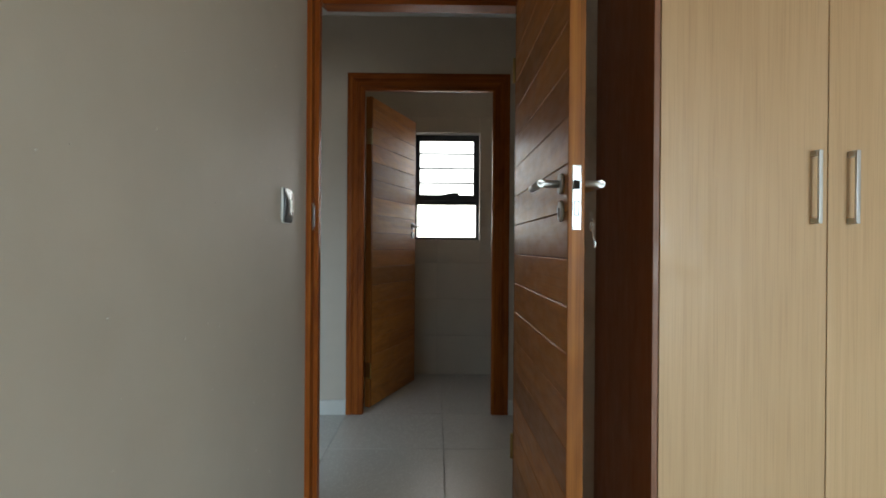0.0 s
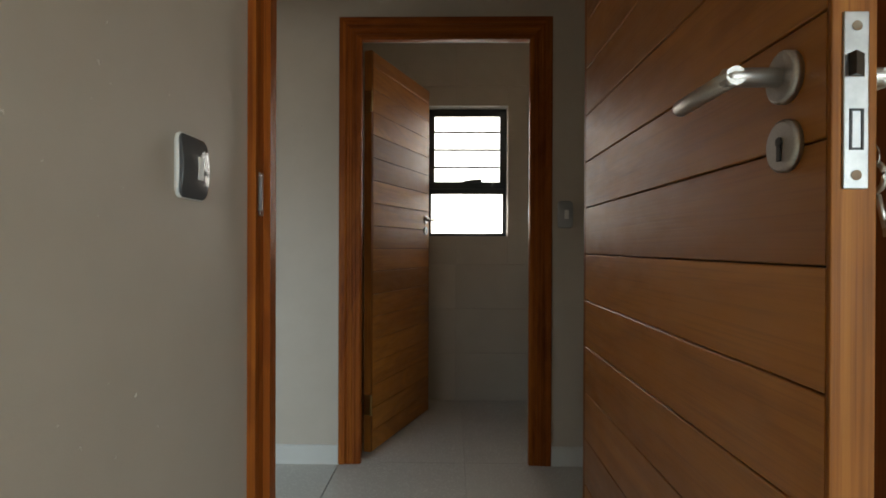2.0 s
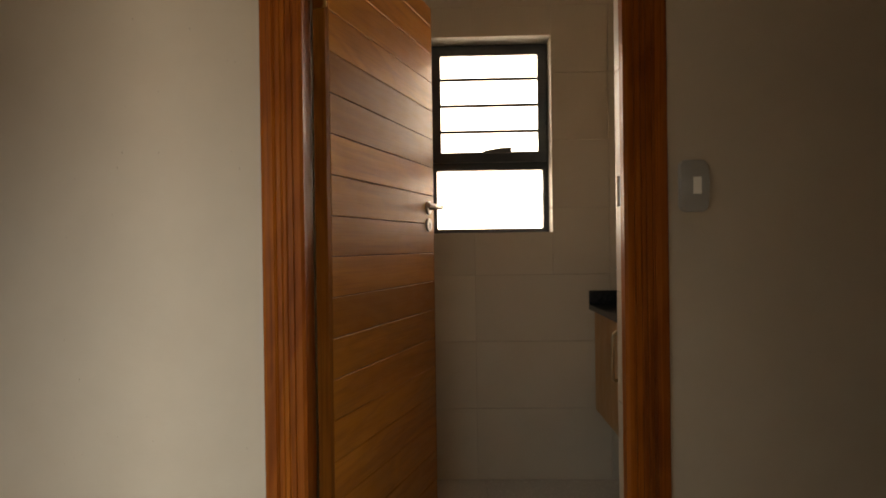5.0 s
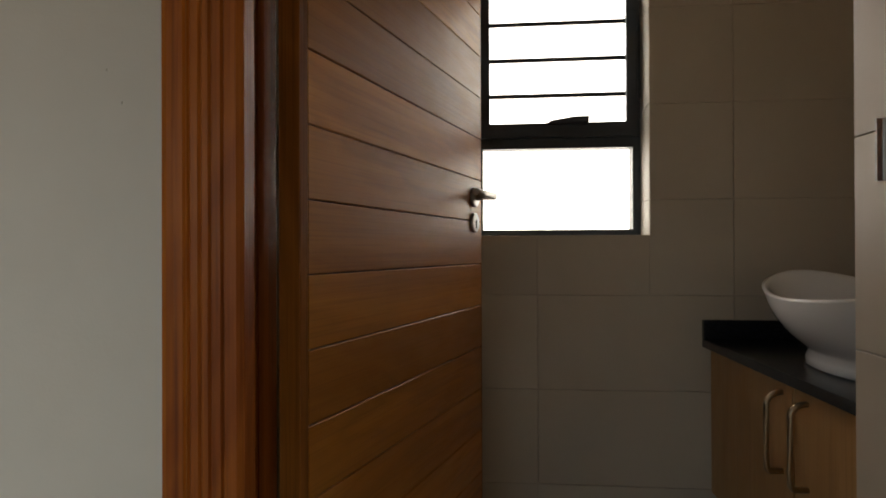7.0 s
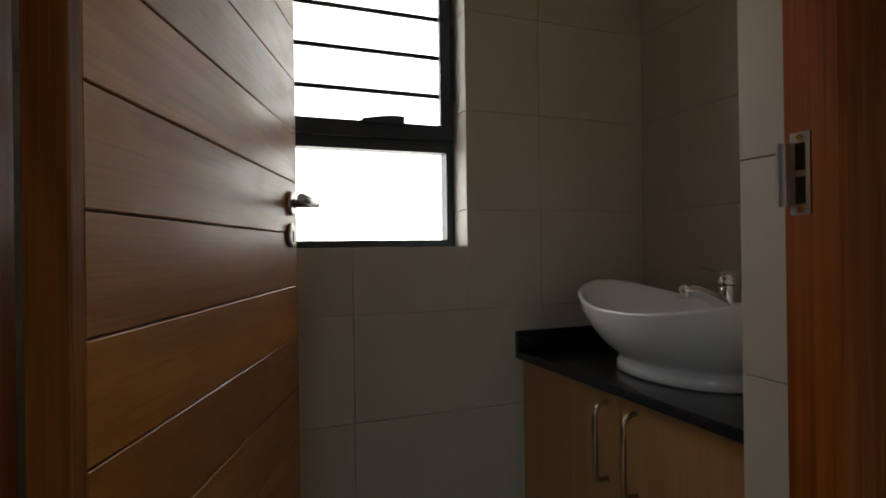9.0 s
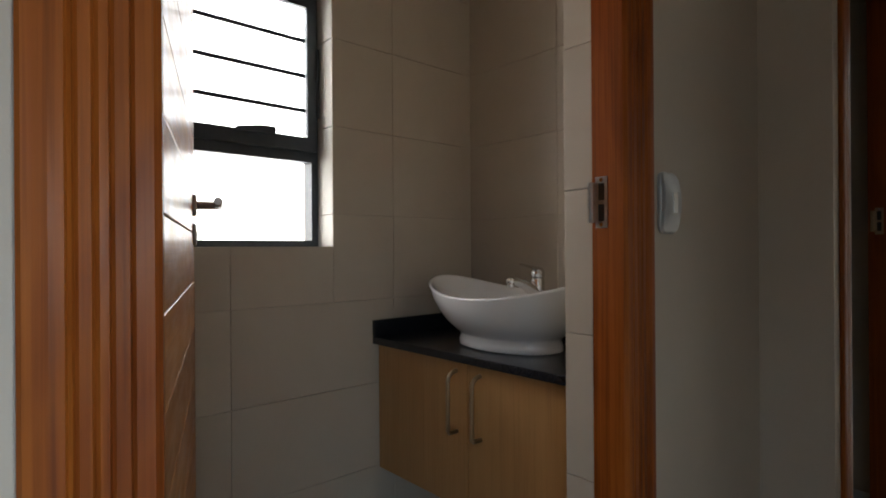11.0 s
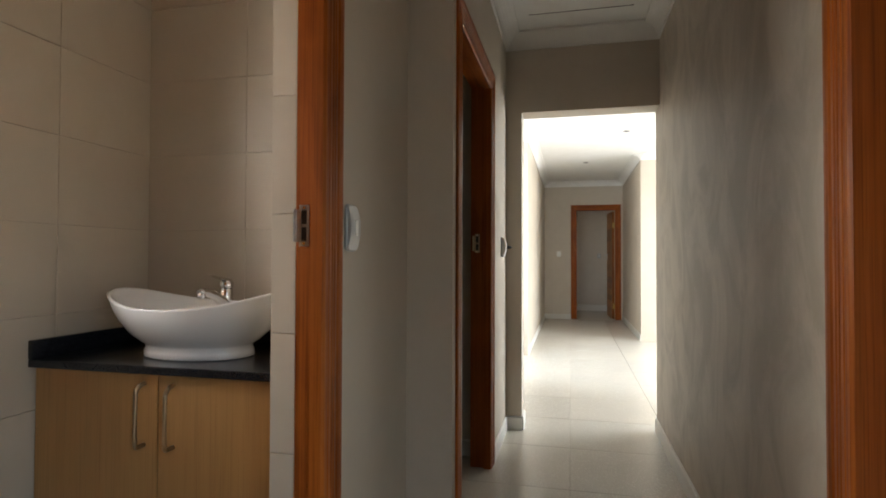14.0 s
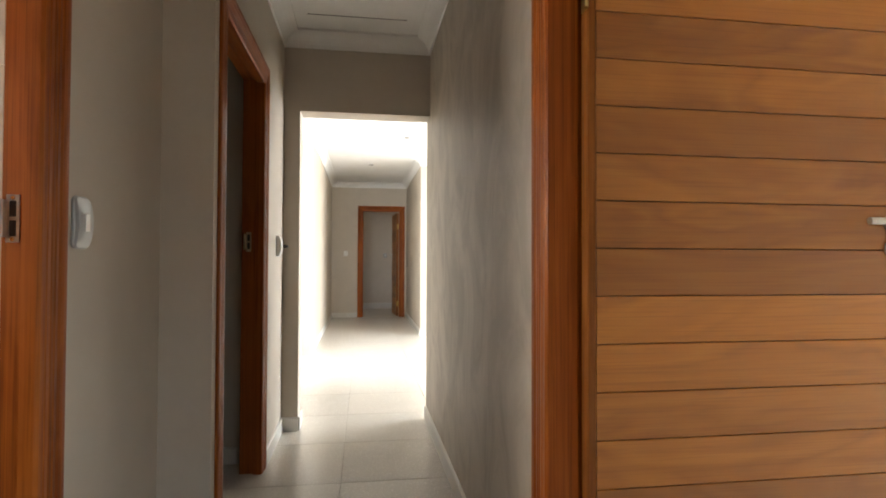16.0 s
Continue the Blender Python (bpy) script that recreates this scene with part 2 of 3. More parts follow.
# ---- building helpers ----
def add_box(bm, x0, x1, y0, y1, z0, z1, bevel=0.0):
    made = bmesh.ops.create_cube(bm, size=1.0, matrix=Matrix.LocRotScale(
        ((x0 + x1) / 2, (y0 + y1) / 2, (z0 + z1) / 2), None, (x1 - x0, y1 - y0, z1 - z0)))
    if bevel:
        edges = list({e for v in made["verts"] for e in v.link_edges})
        bmesh.ops.bevel(bm, geom=edges, offset=bevel, segments=2, profile=0.5, affect="EDGES")
    return bm


def box(x0, x1, y0, y1, z0, z1, bevel=0.0):
    return add_box(bmesh.new(), x0, x1, y0, y1, z0, z1, bevel)


def add_tube(bm, points, radius, sides=14, cap=True):
    """A round bar along a line of points."""
    rings = []
    pts = [Vector(p) for p in points]
    for i, p in enumerate(pts):
        d = (pts[min(i + 1, len(pts) - 1)] - pts[max(i - 1, 0)]).normalized()
        q = d.to_track_quat("Z", "Y")
        r = radius[i] if isinstance(radius, (list, tuple)) else radius
        rings.append([bm.verts.new(p + q @ Vector((r * math.cos(a), r * math.sin(a), 0)))
                      for a in (2 * math.pi * k / sides for k in range(sides))])
    for a, b in zip(rings, rings[1:]):
        for k in range(sides):
            f = bm.faces.new((a[k], a[(k + 1) % sides], b[(k + 1) % sides], b[k]))
            f.smooth = True
    if cap:
        bm.faces.new(rings[0][::-1])
        bm.faces.new(rings[-1])
    return bm


def tube(points, radius, sides=14):
    return add_tube(bmesh.new(), points, radius, sides)


def prism(profile, sweep):
    """A solid: each (a, b) of the profile goes through sweep(a, b), which gives its start and its end."""
    bm = bmesh.new()
    ends = [sweep(a, b) for a, b in profile]
    lo = [bm.verts.new(p) for p, _ in ends]
    hi = [bm.verts.new(q) for _, q in ends]
    n = len(lo)
    for i in range(n):
        bm.faces.new((lo[i], lo[(i + 1) % n], hi[(i + 1) % n], hi[i]))
    bm.faces.new(lo[::-1])
    bm.faces.new(hi)
    bmesh.ops.recalc_face_normals(bm, faces=bm.faces)
    return bm


def mesh_of(name, bm, mat):
    data = bpy.data.meshes.new(name)
    bmesh.ops.recalc_face_normals(bm, faces=bm.faces)
    bm.to_mesh(data)
    bm.free()
    data.materials.append(mat)
    return data


def part(name, bm, mat, parent, label=""):
    ob = new(name, mesh_of(name, bm, mat))
    ob.parent = parent
    return tagged(ob, label) if label else ob


def structure(name, bm, mat, label, category):
    return tagged(new(name, mesh_of(name, bm, mat)), label, category, kind="structure")


def thing(name, m, label, category, group=""):
    ob = new(name)
    ob.matrix_world = m
    ob.empty_display_size = 0.1
    return tagged(ob, label, category, group)


def boxes(*rows):
    bm = bmesh.new()
    for r in rows:
        add_box(bm, *r)
    return bm


# ---- walls, floors, ceilings ----
WALL_LABEL = "taupe painted plaster wall with faint trowel marks"
# opening from x -1.28 to -0.48 is added out of view for the west fill
structure("wall_corridor_south", boxes(
    (-2.45, -1.28, 1.985, 2.085, 0, CEIL), (-1.28, -0.48, 1.985, 2.085, 2.05, CEIL), (-0.48, -0.28, 1.985, 2.085, 0, CEIL), (-0.28, 0.75, 1.985, 2.185, 2.13, CEIL), (0.75, 3.17, 1.985, 2.185, 0, CEIL)), WALL_WORN, "taupe plaster wall with cloudy damp smudges", "wall")
structure("wall_corridor_north", boxes(
    (-2.45, -0.272, 3.312, 3.455, 0, CEIL), (-0.272, 0.742, 3.312, 3.455, 2.13, CEIL), (0.742, 1.34, 3.312, 3.455, 0, CEIL)), WALL,
    "pale taupe plaster wall with small plaster specks", "wall")
structure("wall_bathroom_reveal", boxes((-0.272, -0.205, 3.392, 3.455, 0, 2.13), (0.664, 0.742, 3.392, 3.455, 0, 2.13), (-0.205, 0.664, 3.392, 3.455, 2.06, 2.13)), GROUT, "tiled reveal behind the bathroom door frame", "wall")
structure("wall_corridor_step", boxes(
    (1.34, 1.39, 3.14, 3.455, 0, CEIL), (1.39, 2.40, 3.14, 3.25, 2.13, CEIL), (2.40, 3.0, 3.14, 3.25, 0, CEIL)), WALL, WALL_LABEL, "wall")
structure("wall_opening", boxes(
    (3.0, 3.17, 3.037, 3.92, 0, CEIL), (3.0, 3.17, 2.185, 3.037, 2.073, CEIL)), WALL, "taupe plaster wall around a wide open passage", "wall")
structure("wall_corridor_west", boxes((-2.45, -2.3, 2.085, 3.312, 0, CEIL)), WALL, WALL_LABEL, "wall")
structure("wall_bedroom_west", boxes((-0.36, -0.21, -3.0, 1.985, 0, CEIL)), WALL, "taupe painted bedroom wall with tiny scuffs", "wall")
structure("wall_bedroom_south", boxes((-0.36, 1.3, -3.15, -3.0, 0, CEIL), (2.9, 3.05, -3.15, -3.0, 0, CEIL),
    (1.3, 2.9, -3.15, -3.0, 0, 0.36), (1.3, 2.9, -3.15, -3.0, 2.05, CEIL)), WALL, WALL_LABEL, "wall")
structure("wall_bedroom_east", boxes((3.05, 3.17, -3.15, 1.985, 0, CEIL)), WALL, WALL_LABEL, "wall")
structure("wall_hall_south", boxes((3.17, 3.4, -1.8, -1.65, 0, CEIL), (7.0, 7.29, -1.8, -1.65, 0, CEIL), (3.4, 7.0, -1.8, -1.65, 2.4, CEIL)), WALL, WALL_LABEL, "wall")
# opening from x 3.4 to 5.4 is added out of view for the recess fill
structure("wall_hall_north", boxes((3.17, 3.4, 3.92, 4.07, 0, CEIL), (5.4, 5.79, 3.92, 4.07, 0, CEIL), (3.4, 5.4, 3.92, 4.07, 0, 0.9), (3.4, 5.4, 3.92, 4.07, 2.1, CEIL), (5.79, 5.94, 3.21, 4.07, 0, CEIL), (5.94, 9.946, 3.21, 3.36, 0, CEIL)), WALL,
    "sunlit cream plaster wall of the hall", "wall")
structure("wall_hall_right", boxes((7.29, 7.44, -1.8, 1.79, 0, CEIL), (7.44, 9.946, 1.64, 1.79, 0, CEIL)), WALL, "sunlit cream plaster wall of the hall", "wall")
structure("wall_hall_end", boxes((9.946, 10.10, 2.722, 3.36, 0, CEIL), (9.946, 10.10, 1.0, 1.82, 0, CEIL), (9.946, 10.10, 1.82, 2.722, 2.14, CEIL)), WALL,
    "cream plaster end wall with a doorway", "wall")
structure("wall_end_room", boxes((11.8, 11.95, 0.85, 3.36, 0, CEIL), (10.10, 10.45, 0.85, 1.0, 0, CEIL), (11.45, 11.8, 0.85, 1.0, 0, CEIL), (10.45, 11.45, 0.85, 1.0, 0, 0.65), (10.45, 11.45, 0.85, 1.0, 1.95, CEIL), (10.10, 11.8, 3.21, 3.36, 0, CEIL)), WALL, "shaded grey room wall beyond the far doorway", "wall")
structure("wall_side_room", boxes((2.47, 2.60, 3.25, 3.42, 0, CEIL), (2.60, 2.99, 3.26, 3.40, 0, CEIL), (2.87, 2.99, 3.41, 5.4, 0, CEIL), (1.385, 2.99, 5.4, 5.5, 0, CEIL)), WALL, "dim wall of the side room", "wall")
structure("wall_bathroom_east", boxes((1.305, 1.385, 3.455, 5.4, 0, CEIL)), GROUT, "tiled bathroom wall behind the basin", "wall")
WX0, WX1, WZ0, WZ1 = 0.098, 0.643, 1.110, 1.990
structure("wall_bathroom_north", boxes((-1.05, WX0 - 0.006, 4.404, 4.62, 0, CEIL), (WX1 + 0.006, 1.305, 4.404, 4.62, 0, CEIL),
    (WX0 - 0.006, WX1 + 0.006, 4.404, 4.62, 0, WZ0 - 0.006), (WX0 - 0.006, WX1 + 0.006, 4.404, 4.62, WZ1 + 0.006, CEIL)), GROUT, "tiled bathroom wall with a window", "wall")
structure("wall_bathroom_west", boxes((-1.05, -0.9, 3.455, 4.404, 0, CEIL)), WALL, WALL_LABEL, "wall")

structure("ceiling_corridor", boxes((-2.45, 3.17, 2.0, 3.46, CEIL, CEIL + 0.1)), CEILING, "white plasterboard ceiling", "ceiling")
structure("ceiling_bathroom", boxes((-1.05, 3.0, 3.46, 5.5, CEIL, CEIL + 0.1)), CEILING, "white plasterboard ceiling", "ceiling")
structure("ceiling_bedroom", boxes((-0.36, 3.17, -3.15, 2.0, CEIL, CEIL + 0.1)), CEILING, "white plasterboard ceiling", "ceiling")
structure("ceiling_hall", boxes((3.17, 12.0, -1.8, 4.07, CEIL, CEIL + 0.1)), CEILING, "white plasterboard ceiling with coved edges", "ceiling")

floor = structure("floor", boxes((-2.45, 12.0, -3.15, 5.5, -0.15, -0.006)), FLOOR_GROUT, "cream square porcelain floor tiles", "floor")


def cove_profile(size=0.095, steps=6):
    pts = [(0, 0), (0, -size), (0.012, -size)]
    for k in range(steps + 1):
        a = math.pi / 2 * k / steps
        pts.append((size - (size - 0.012) * math.cos(a), -size + (size - 0.012) * math.sin(a)))
    pts.append((size, 0))
    return pts


def cornice(name, start, end, normal):
    """Coved plaster cornice from start to end along a wall whose room side is normal; ends are mitred."""
    s, e, n = Vector((*start, CEIL)), Vector((*end, CEIL)), Vector((*normal, 0))
    d = (e - s).normalized()
    return structure(name, prism(cove_profile(), lambda a, b: (s + n * a + d * a + Vector((0, 0, b)), e + n * a - d * a + Vector((0, 0, b)))),
                     CEILING, "white coved plaster cornice", "cornice")


cornice("cornice_south", (-0.28, 2.185), (3.0, 2.185), (0, 1))
cornice("cornice_end", (3.0, 2.185), (3.0, 3.14), (-1, 0))
cornice("cornice_north", (1.34, 3.14), (3.0, 3.14), (0, -1))
cornice("cornice_entry", (-2.3, 3.312), (1.34, 3.312), (0, -1))
cornice("cornice_hall_left", (5.79, 3.21), (9.946, 3.21), (0, -1))
cornice("cornice_hall_right", (7.29, 1.79), (9.946, 1.79), (0, 1))
cornice("cornice_hall_end", (9.946, 1.79), (9.946, 3.21), (-1, 0))
cornice("cornice_hall_return", (7.29, -1.65), (7.29, 1.79), (-1, 0))
cornice("cornice_hall_corner", (5.79, 3.21), (5.79, 3.92), (-1, 0))


def skirting(name, start, end, normal, height=0.09):
    s, e, n = Vector((*start, 0)), Vector((*end, 0)), Vector((*normal, 0))
    prof = [(0, 0), (0, height), (0.006, height), (0.012, height - 0.008), (0.012, 0)]
    return structure(name, prism(prof, lambda a, b: (s + n * a + Vector((0, 0, b)), e + n * a + Vector((0, 0, b)))), SKIRT, "pale tile skirting with a thin grout line", "skirting")


skirting("baseboard_south", (0.75, 2.185), (3.17, 2.185), (0, 1))
skirting("baseboard_south_far", (-2.3, 2.085), (-1.28, 2.085), (0, 1))
skirting("baseboard_north", (-2.3, 3.312), (-0.272, 3.312), (0, -1))
skirting("baseboard_entry", (0.742, 3.312), (1.34, 3.312), (0, -1))
skirting("baseboard_step", (2.40, 3.14), (3.0, 3.14), (0, -1))
skirting("baseboard_pier", (3.0, 3.037), (3.0, 3.14), (-1, 0))
skirting("baseboard_jamb", (3.0, 3.037), (3.17, 3.037), (0, -1))
skirting("baseboard_hall_left", (5.79, 3.21), (9.946, 3.21), (0, -1))
skirting("baseboard_hall_right", (7.29, 1.79), (9.946, 1.79), (0, 1))
skirting("baseboard_hall_end", (9.946, 2.722), (9.946, 3.21), (-1, 0))
skirting("baseboard_side_room", (2.47, 3.25), (2.47, 3.42), (-1, 0))
skirting("baseboard_end_room", (11.8, 1.0), (11.8, 3.21), (-1, 0), 0.13)
skirting("baseboard_bedroom", (-0.21, -3.0), (-0.21, 1.985), (1, 0))


# ---- door frames and doors ----
REEDS = [(0, 0.010), (0.003, 0.004), (0.010, 0.001), (0.020, 0), (0.031, 0.002), (0.0335, 0.0060), (0.036, 0.003), (0.0385, 0.0070), (0.041, 0.0035), (0.050, 0.0035),
         (0.053, 0.008), (0.056, 0.004), (0.063, 0.005), (0.0655, 0.0095), (0.068, 0.006), (0.079, 0.006), (0.0815, 0.011), (0.084, 0.007), (0.099, 0.008), (0.107, 0.016)]


def door_frame(name, width, top, depth, stop, m, label, set_back=0.0):
    """A reeded hardwood frame. Local x runs across from the outer edge, y into the wall, z up; the moulded face is at y = 0."""
    ob = thing(name, m, label, "door frame")
    ob["kind"] = "structure"
    far = set_back + 0.055 if set_back else stop
    reeds = [(u, 0.75 * v) for u, v in REEDS]
    prof = [(0, depth)] + reeds + [(0.107, stop), (0.090, stop), (0.090, depth)]
    part("jamb", prism(prof, lambda u, v: ((u, v, 0), (u, v, top - u))), MAHOGANY, ob)
    part("jamb", prism([(0, depth)] + [(u, v + set_back) for u, v in reeds] + [(0.107, far), (0.090, far), (0.090, depth)],
               lambda u, v: ((width - u, v, 0), (width - u, v, top - u))), MAHOGANY, ob)
    part("head", prism(prof, lambda u, v: ((u, v, top - u), (width - u, v, top - u))), MAHOGANY_X, ob)
    return ob


FRAME_LABEL = "reddish-brown varnished hardwood door frame with reeded moulding"
door_frame("door_frame_1", 1.03, 2.13, 0.212, 0.088, pose(0.75, 2.196, 0, 0, 0, 180), FRAME_LABEL + " at the bedroom", 0.105)
frame_bath = door_frame("door_frame_2", 1.014, 2.13, 0.090, 0.042, pose(-0.272, 3.300, 0), FRAME_LABEL + " at the bathroom")
# added block behind the left jamb shuts the hinge gap so it stays dark
part("rebate", box(0.040, 0.090, 0.0925, 0.158, 0, 2.02), MAHOGANY, frame_bath)
door_frame("door_frame_3", 1.01, 2.13, 0.122, 0.050, pose(1.39, 3.128, 0), FRAME_LABEL + " at the side room")
frame_far = door_frame("door_frame_4", 0.902, 2.14, 0.166, 0.070, pose(9.934, 2.722, 0, 0, 0, -90), FRAME_LABEL + " at the end of the hall")


for z in (0.26, 1.80):
    leaf = part("hinge", box(0.093, 0.1085, 0.072, 0.150, z - 0.05, z + 0.05, 0.001), BRASS, frame_far, "worn brass butt hinge")
    part("knuckle", tube([(0.112, 0.150, z - 0.05), (0.112, 0.150, z + 0.05)], 0.007, 10), BRASS, leaf)


def lever_handle(parent, x, z, y, out, reach):
    """Rose, neck and lever on a door face at local y; out is +1 or -1, reach the signed length of the lever along x."""
    rose = part("rose", tube([(x, y, z), (x, y + out * 0.007, z), (x, y + out * 0.009, z)], [0.026, 0.026, 0.023], 28), STEEL, parent, "round satin steel rose")
    sign = 1 if reach > 0 else -1
    bm = tube([(x, y + out * 0.008, z), (x, y + out * 0.056, z), (x, y + out * 0.064, z)], [0.0095, 0.0095, 0.0085], 20)
    add_tube(bm, [(x - sign * 0.0085, y + out * 0.055, z), (x + reach * 0.6, y + out * 0.055, z), (x + reach - sign * 0.003, y + out * 0.055, z), (x + reach, y + out * 0.055, z)], [0.0095, 0.0095, 0.0095, 0.0075], 20)
    part("lever", bm, STEEL, rose, "round satin steel lever")
    esc = part("key_rose", tube([(x, y, z - 0.068), (x, y + out * 0.006, z - 0.068), (x, y + out * 0.008, z - 0.068)], [0.026, 0.026, 0.023], 28), STEEL, parent, "round steel escutcheon")
    # solid black slips give the shade inside the keyhole
    bm = boxes((x - 0.003, x + 0.003, y + out * 0.0085 - 0.001, y + out * 0.0085 + 0.001, z - 0.083, z - 0.066))
    add_tube(bm, [(x, y + out * 0.0075, z - 0.064), (x, y + out * 0.0095, z - 0.064)], 0.005, 12)
    part("keyhole", bm, PLASTIC_AND_HOLE_BLACK, esc)


def plank_door(name, width, m, label, base=1.134):
    """A solid door of level tongue-and-groove planks. Local x from the hinge edge, y through the thickness (0 to 0.04), z up."""
    ob = thing(name, m, label, "door")
    lip, thick, bottom, top, pitch = 0.020, 0.040, 0.008, 2.018, 0.1145
    part("hinge_stile", box(0, lip, 0, thick, bottom, top, 0.002), LIPPING, ob)
    part("lock_stile", box(width - 0.006, width, 0.0, thick, bottom, top, 0.0015), LIPPING, ob)
    part("core", box(lip, width - 0.006, 0.007, thick - 0.007, bottom + 0.002, top - 0.002), GROOVE, ob)
    joints = [base + pitch * k for k in range(-9, 8)]
    edges = [bottom] + joints + [top]
    shared = {}
    for z0, z1 in zip(edges, edges[1:]):
        h = round(z1 - z0 - 0.0022, 4)
        if h not in shared:
            c = 0.0014
            prof = [(c, 0), (h - c, 0), (h, c), (h, thick - c), (h - c, thick), (c, thick), (0, thick - c), (0, c)]
            shared[h] = mesh_of("plank", prism(prof, lambda a, b: ((lip + 0.001, b, a), (width - 0.0065, b, a))), PLANK)
        p = new("plank", shared[h])
        p.parent = ob
        p.location = (0, 0, z0 + 0.0011)
    hz, hx = 1.205, width - 0.062
    lever_handle(ob, hx, hz, 0.0, -1, -0.125)
    lever_handle(ob, hx, hz, thick, 1, -0.125)
    lock = part("lock_plate", box(width - 0.001, width + 0.0025, 0.009, 0.031, 1.088, 1.243, 0.001), PLATE, ob, "bright steel mortice lock faceplate")
    part("latch", prism([(0.0025, 0.013), (0.012, 0.013), (0.0025, 0.027)], lambda a, b: ((width + a, b, 1.186), (width + a, b, 1.206))), PLASTIC_AND_HOLE_BLACK, lock)
    part("deadbolt", boxes((width + 0.002, width + 0.0035, 0.014, 0.016, 1.122, 1.158), (width + 0.002, width + 0.0035, 0.024, 0.026, 1.122, 1.158), (width + 0.002, width + 0.0032, 0.016, 0.024, 1.156, 1.158), (width + 0.002, width + 0.0032, 0.016, 0.024, 1.122, 1.124)), PLASTIC_AND_HOLE_BLACK, lock)
    for z in (1.100, 1.230):
        part("screw", tube([(width + 0.002, 0.020, z), (width + 0.0035, 0.020, z)], 0.0045, 12), CHROME, lock)
    for z in (0.245, 1.76):
        hinge = part("hinge", box(-0.0025, 0.0005, 0.002, 0.034, z - 0.05, z + 0.05), BRASS, ob, "worn brass butt hinge")
        part("knuckle", tube([(-0.006, -0.004, z - 0.05), (-0.006, -0.004, z + 0.05)], 0.006, 10), BRASS, hinge)
    return ob


DOOR_LABEL = "reddish-brown varnished timber plank door standing open"
# bedroom door: hinge edge towards the corridor, lock edge towards the bedroom
plank_door("door_1", 0.895, pose(0.600, 2.100, 0, 0, 0, -90), DOOR_LABEL + " into the bedroom")
bath_angle = math.degrees(math.atan2(4.155 - 3.430, 0.120 + 0.135))
plank_door("door_2", 0.775, pose(-0.135, 3.430, 0, 0, 0, bath_angle), DOOR_LABEL + " into the bathroom", 1.141)


plank_door("door_4", 0.70, pose(10.06, 1.93, 0, 0, 0, 4), DOOR_LABEL + " at the far room")


def strike_plate(name, m, mat, label):
    """Keep plate let into a jamb: local x along the jamb face, y out of it, z up."""
    ob = thing(name, m, label, "strike plate")
    xs, zs = (-0.013, -0.007, 0.007, 0.013), (-0.051, -0.038, -0.004, 0.004, 0.038, 0.051)
    bm = bmesh.new()
    grid = [[bm.verts.new((x, 0.0, z)) for z in zs] for x in xs]
    cells = [bm.faces.new((grid[i][j], grid[i + 1][j], grid[i + 1][j + 1], grid[i][j + 1])) for i in range(3) for j in range(5) if not (i == 1 and j in (1, 3))]
    up = [e for e in bmesh.ops.extrude_face_region(bm, geom=cells)["geom"] if isinstance(e, bmesh.types.BMVert)]
    bmesh.ops.translate(bm, verts=up, vec=(0, 0.002, 0))
    part("plate", bm, mat, ob)
    part("lip", prism([(0.013, 0.0), (0.013, 0.002), (0.018, 0.003), (0.020, 0.006), (0.021, 0.012), (0.025, 0.012), (0.024, 0.004), (0.020, 0.0)], lambda a, b: ((a, b, -0.040), (a, b, 0.040))), mat, ob)
    # black slips fill both openings in place of the shade in them
    part("keep_hole", boxes((-0.007, 0.007, -0.001, 0.0007, -0.038, -0.004), (-0.007, 0.007, -0.001, 0.0007, 0.004, 0.038)), PLASTIC_AND_HOLE_BLACK, ob)
    for z in (-0.0445, 0.0445):
        part("screw", tube([(0, 0.0015, z), (0, 0.003, z)], 0.0042, 12), CHROME, ob)
    return ob


strike_plate("strike_plate", pose(0.6515, 3.368, 1.190) @ pose(0, 0, 0, 0, 0, 90), PLATE, "bright steel strike plate in the bathroom jamb")
strike_plate("strike_plate", pose(-0.1885, 2.012, 1.160) @ pose(0, 0, 0, 0, 0, -90), PLATE, "bright steel strike plate in the bedroom jamb")
strike_plate("strike_plate", pose(2.3095, 3.215, 1.195) @ pose(0, 0, 0, 0, 0, 90), BRONZE, "dull strike plate in the dark side-room jamb")


# ---- bedroom cupboard ----
def bow_handle(parent, x, y, z0, z1, mat, out=-1):
    """Square-section pull with two feet, standing off the face in y."""
    h = part("handle", box(x - 0.006, x + 0.006, y + out * 0.030 - 0.004, y + out * 0.030 + 0.004, z0, z1, 0.002), mat, parent, "satin steel pull handle")
    for z in (z0 + 0.008, z1 - 0.008):
        part("foot", box(x - 0.007, x + 0.007, min(y, y + out * 0.027), max(y, y + out * 0.027), z - 0.008, z + 0.008, 0.001), mat, h)


wardrobe = thing("wardrobe", pose(0.897, 1.431, 0), "tall built-in wardrobe with pale oak laminate doors", "wardrobe")
part("side_panel", box(-0.002, 0.016, 0.022, 0.552, 0, 2.45, 0.001), SIDE, wardrobe, "brown side panel with shade and reddish bounce in its colour")
part("edge_strip", box(-0.004, 0.014, -0.002, 0.020, 0, 2.45, 0.002), SIDE, wardrobe)
part("carcass", box(0.018, 1.95, 0.024, 0.552, 0.02, 2.45), OAK, wardrobe)
for k, (a, b, hx) in enumerate(((0.017, 0.4895, 0.448), (0.4925, 0.965, 0.553), (0.968, 1.44, 1.40), (1.443, 1.95, 1.50))):
    leaf = part("door", box(a, b, 0.0, 0.019, 0.05, 2.44, 0.0015), OAK, wardrobe)
    bow_handle(leaf, hx, 0.0, 1.118, 1.322, STEEL)


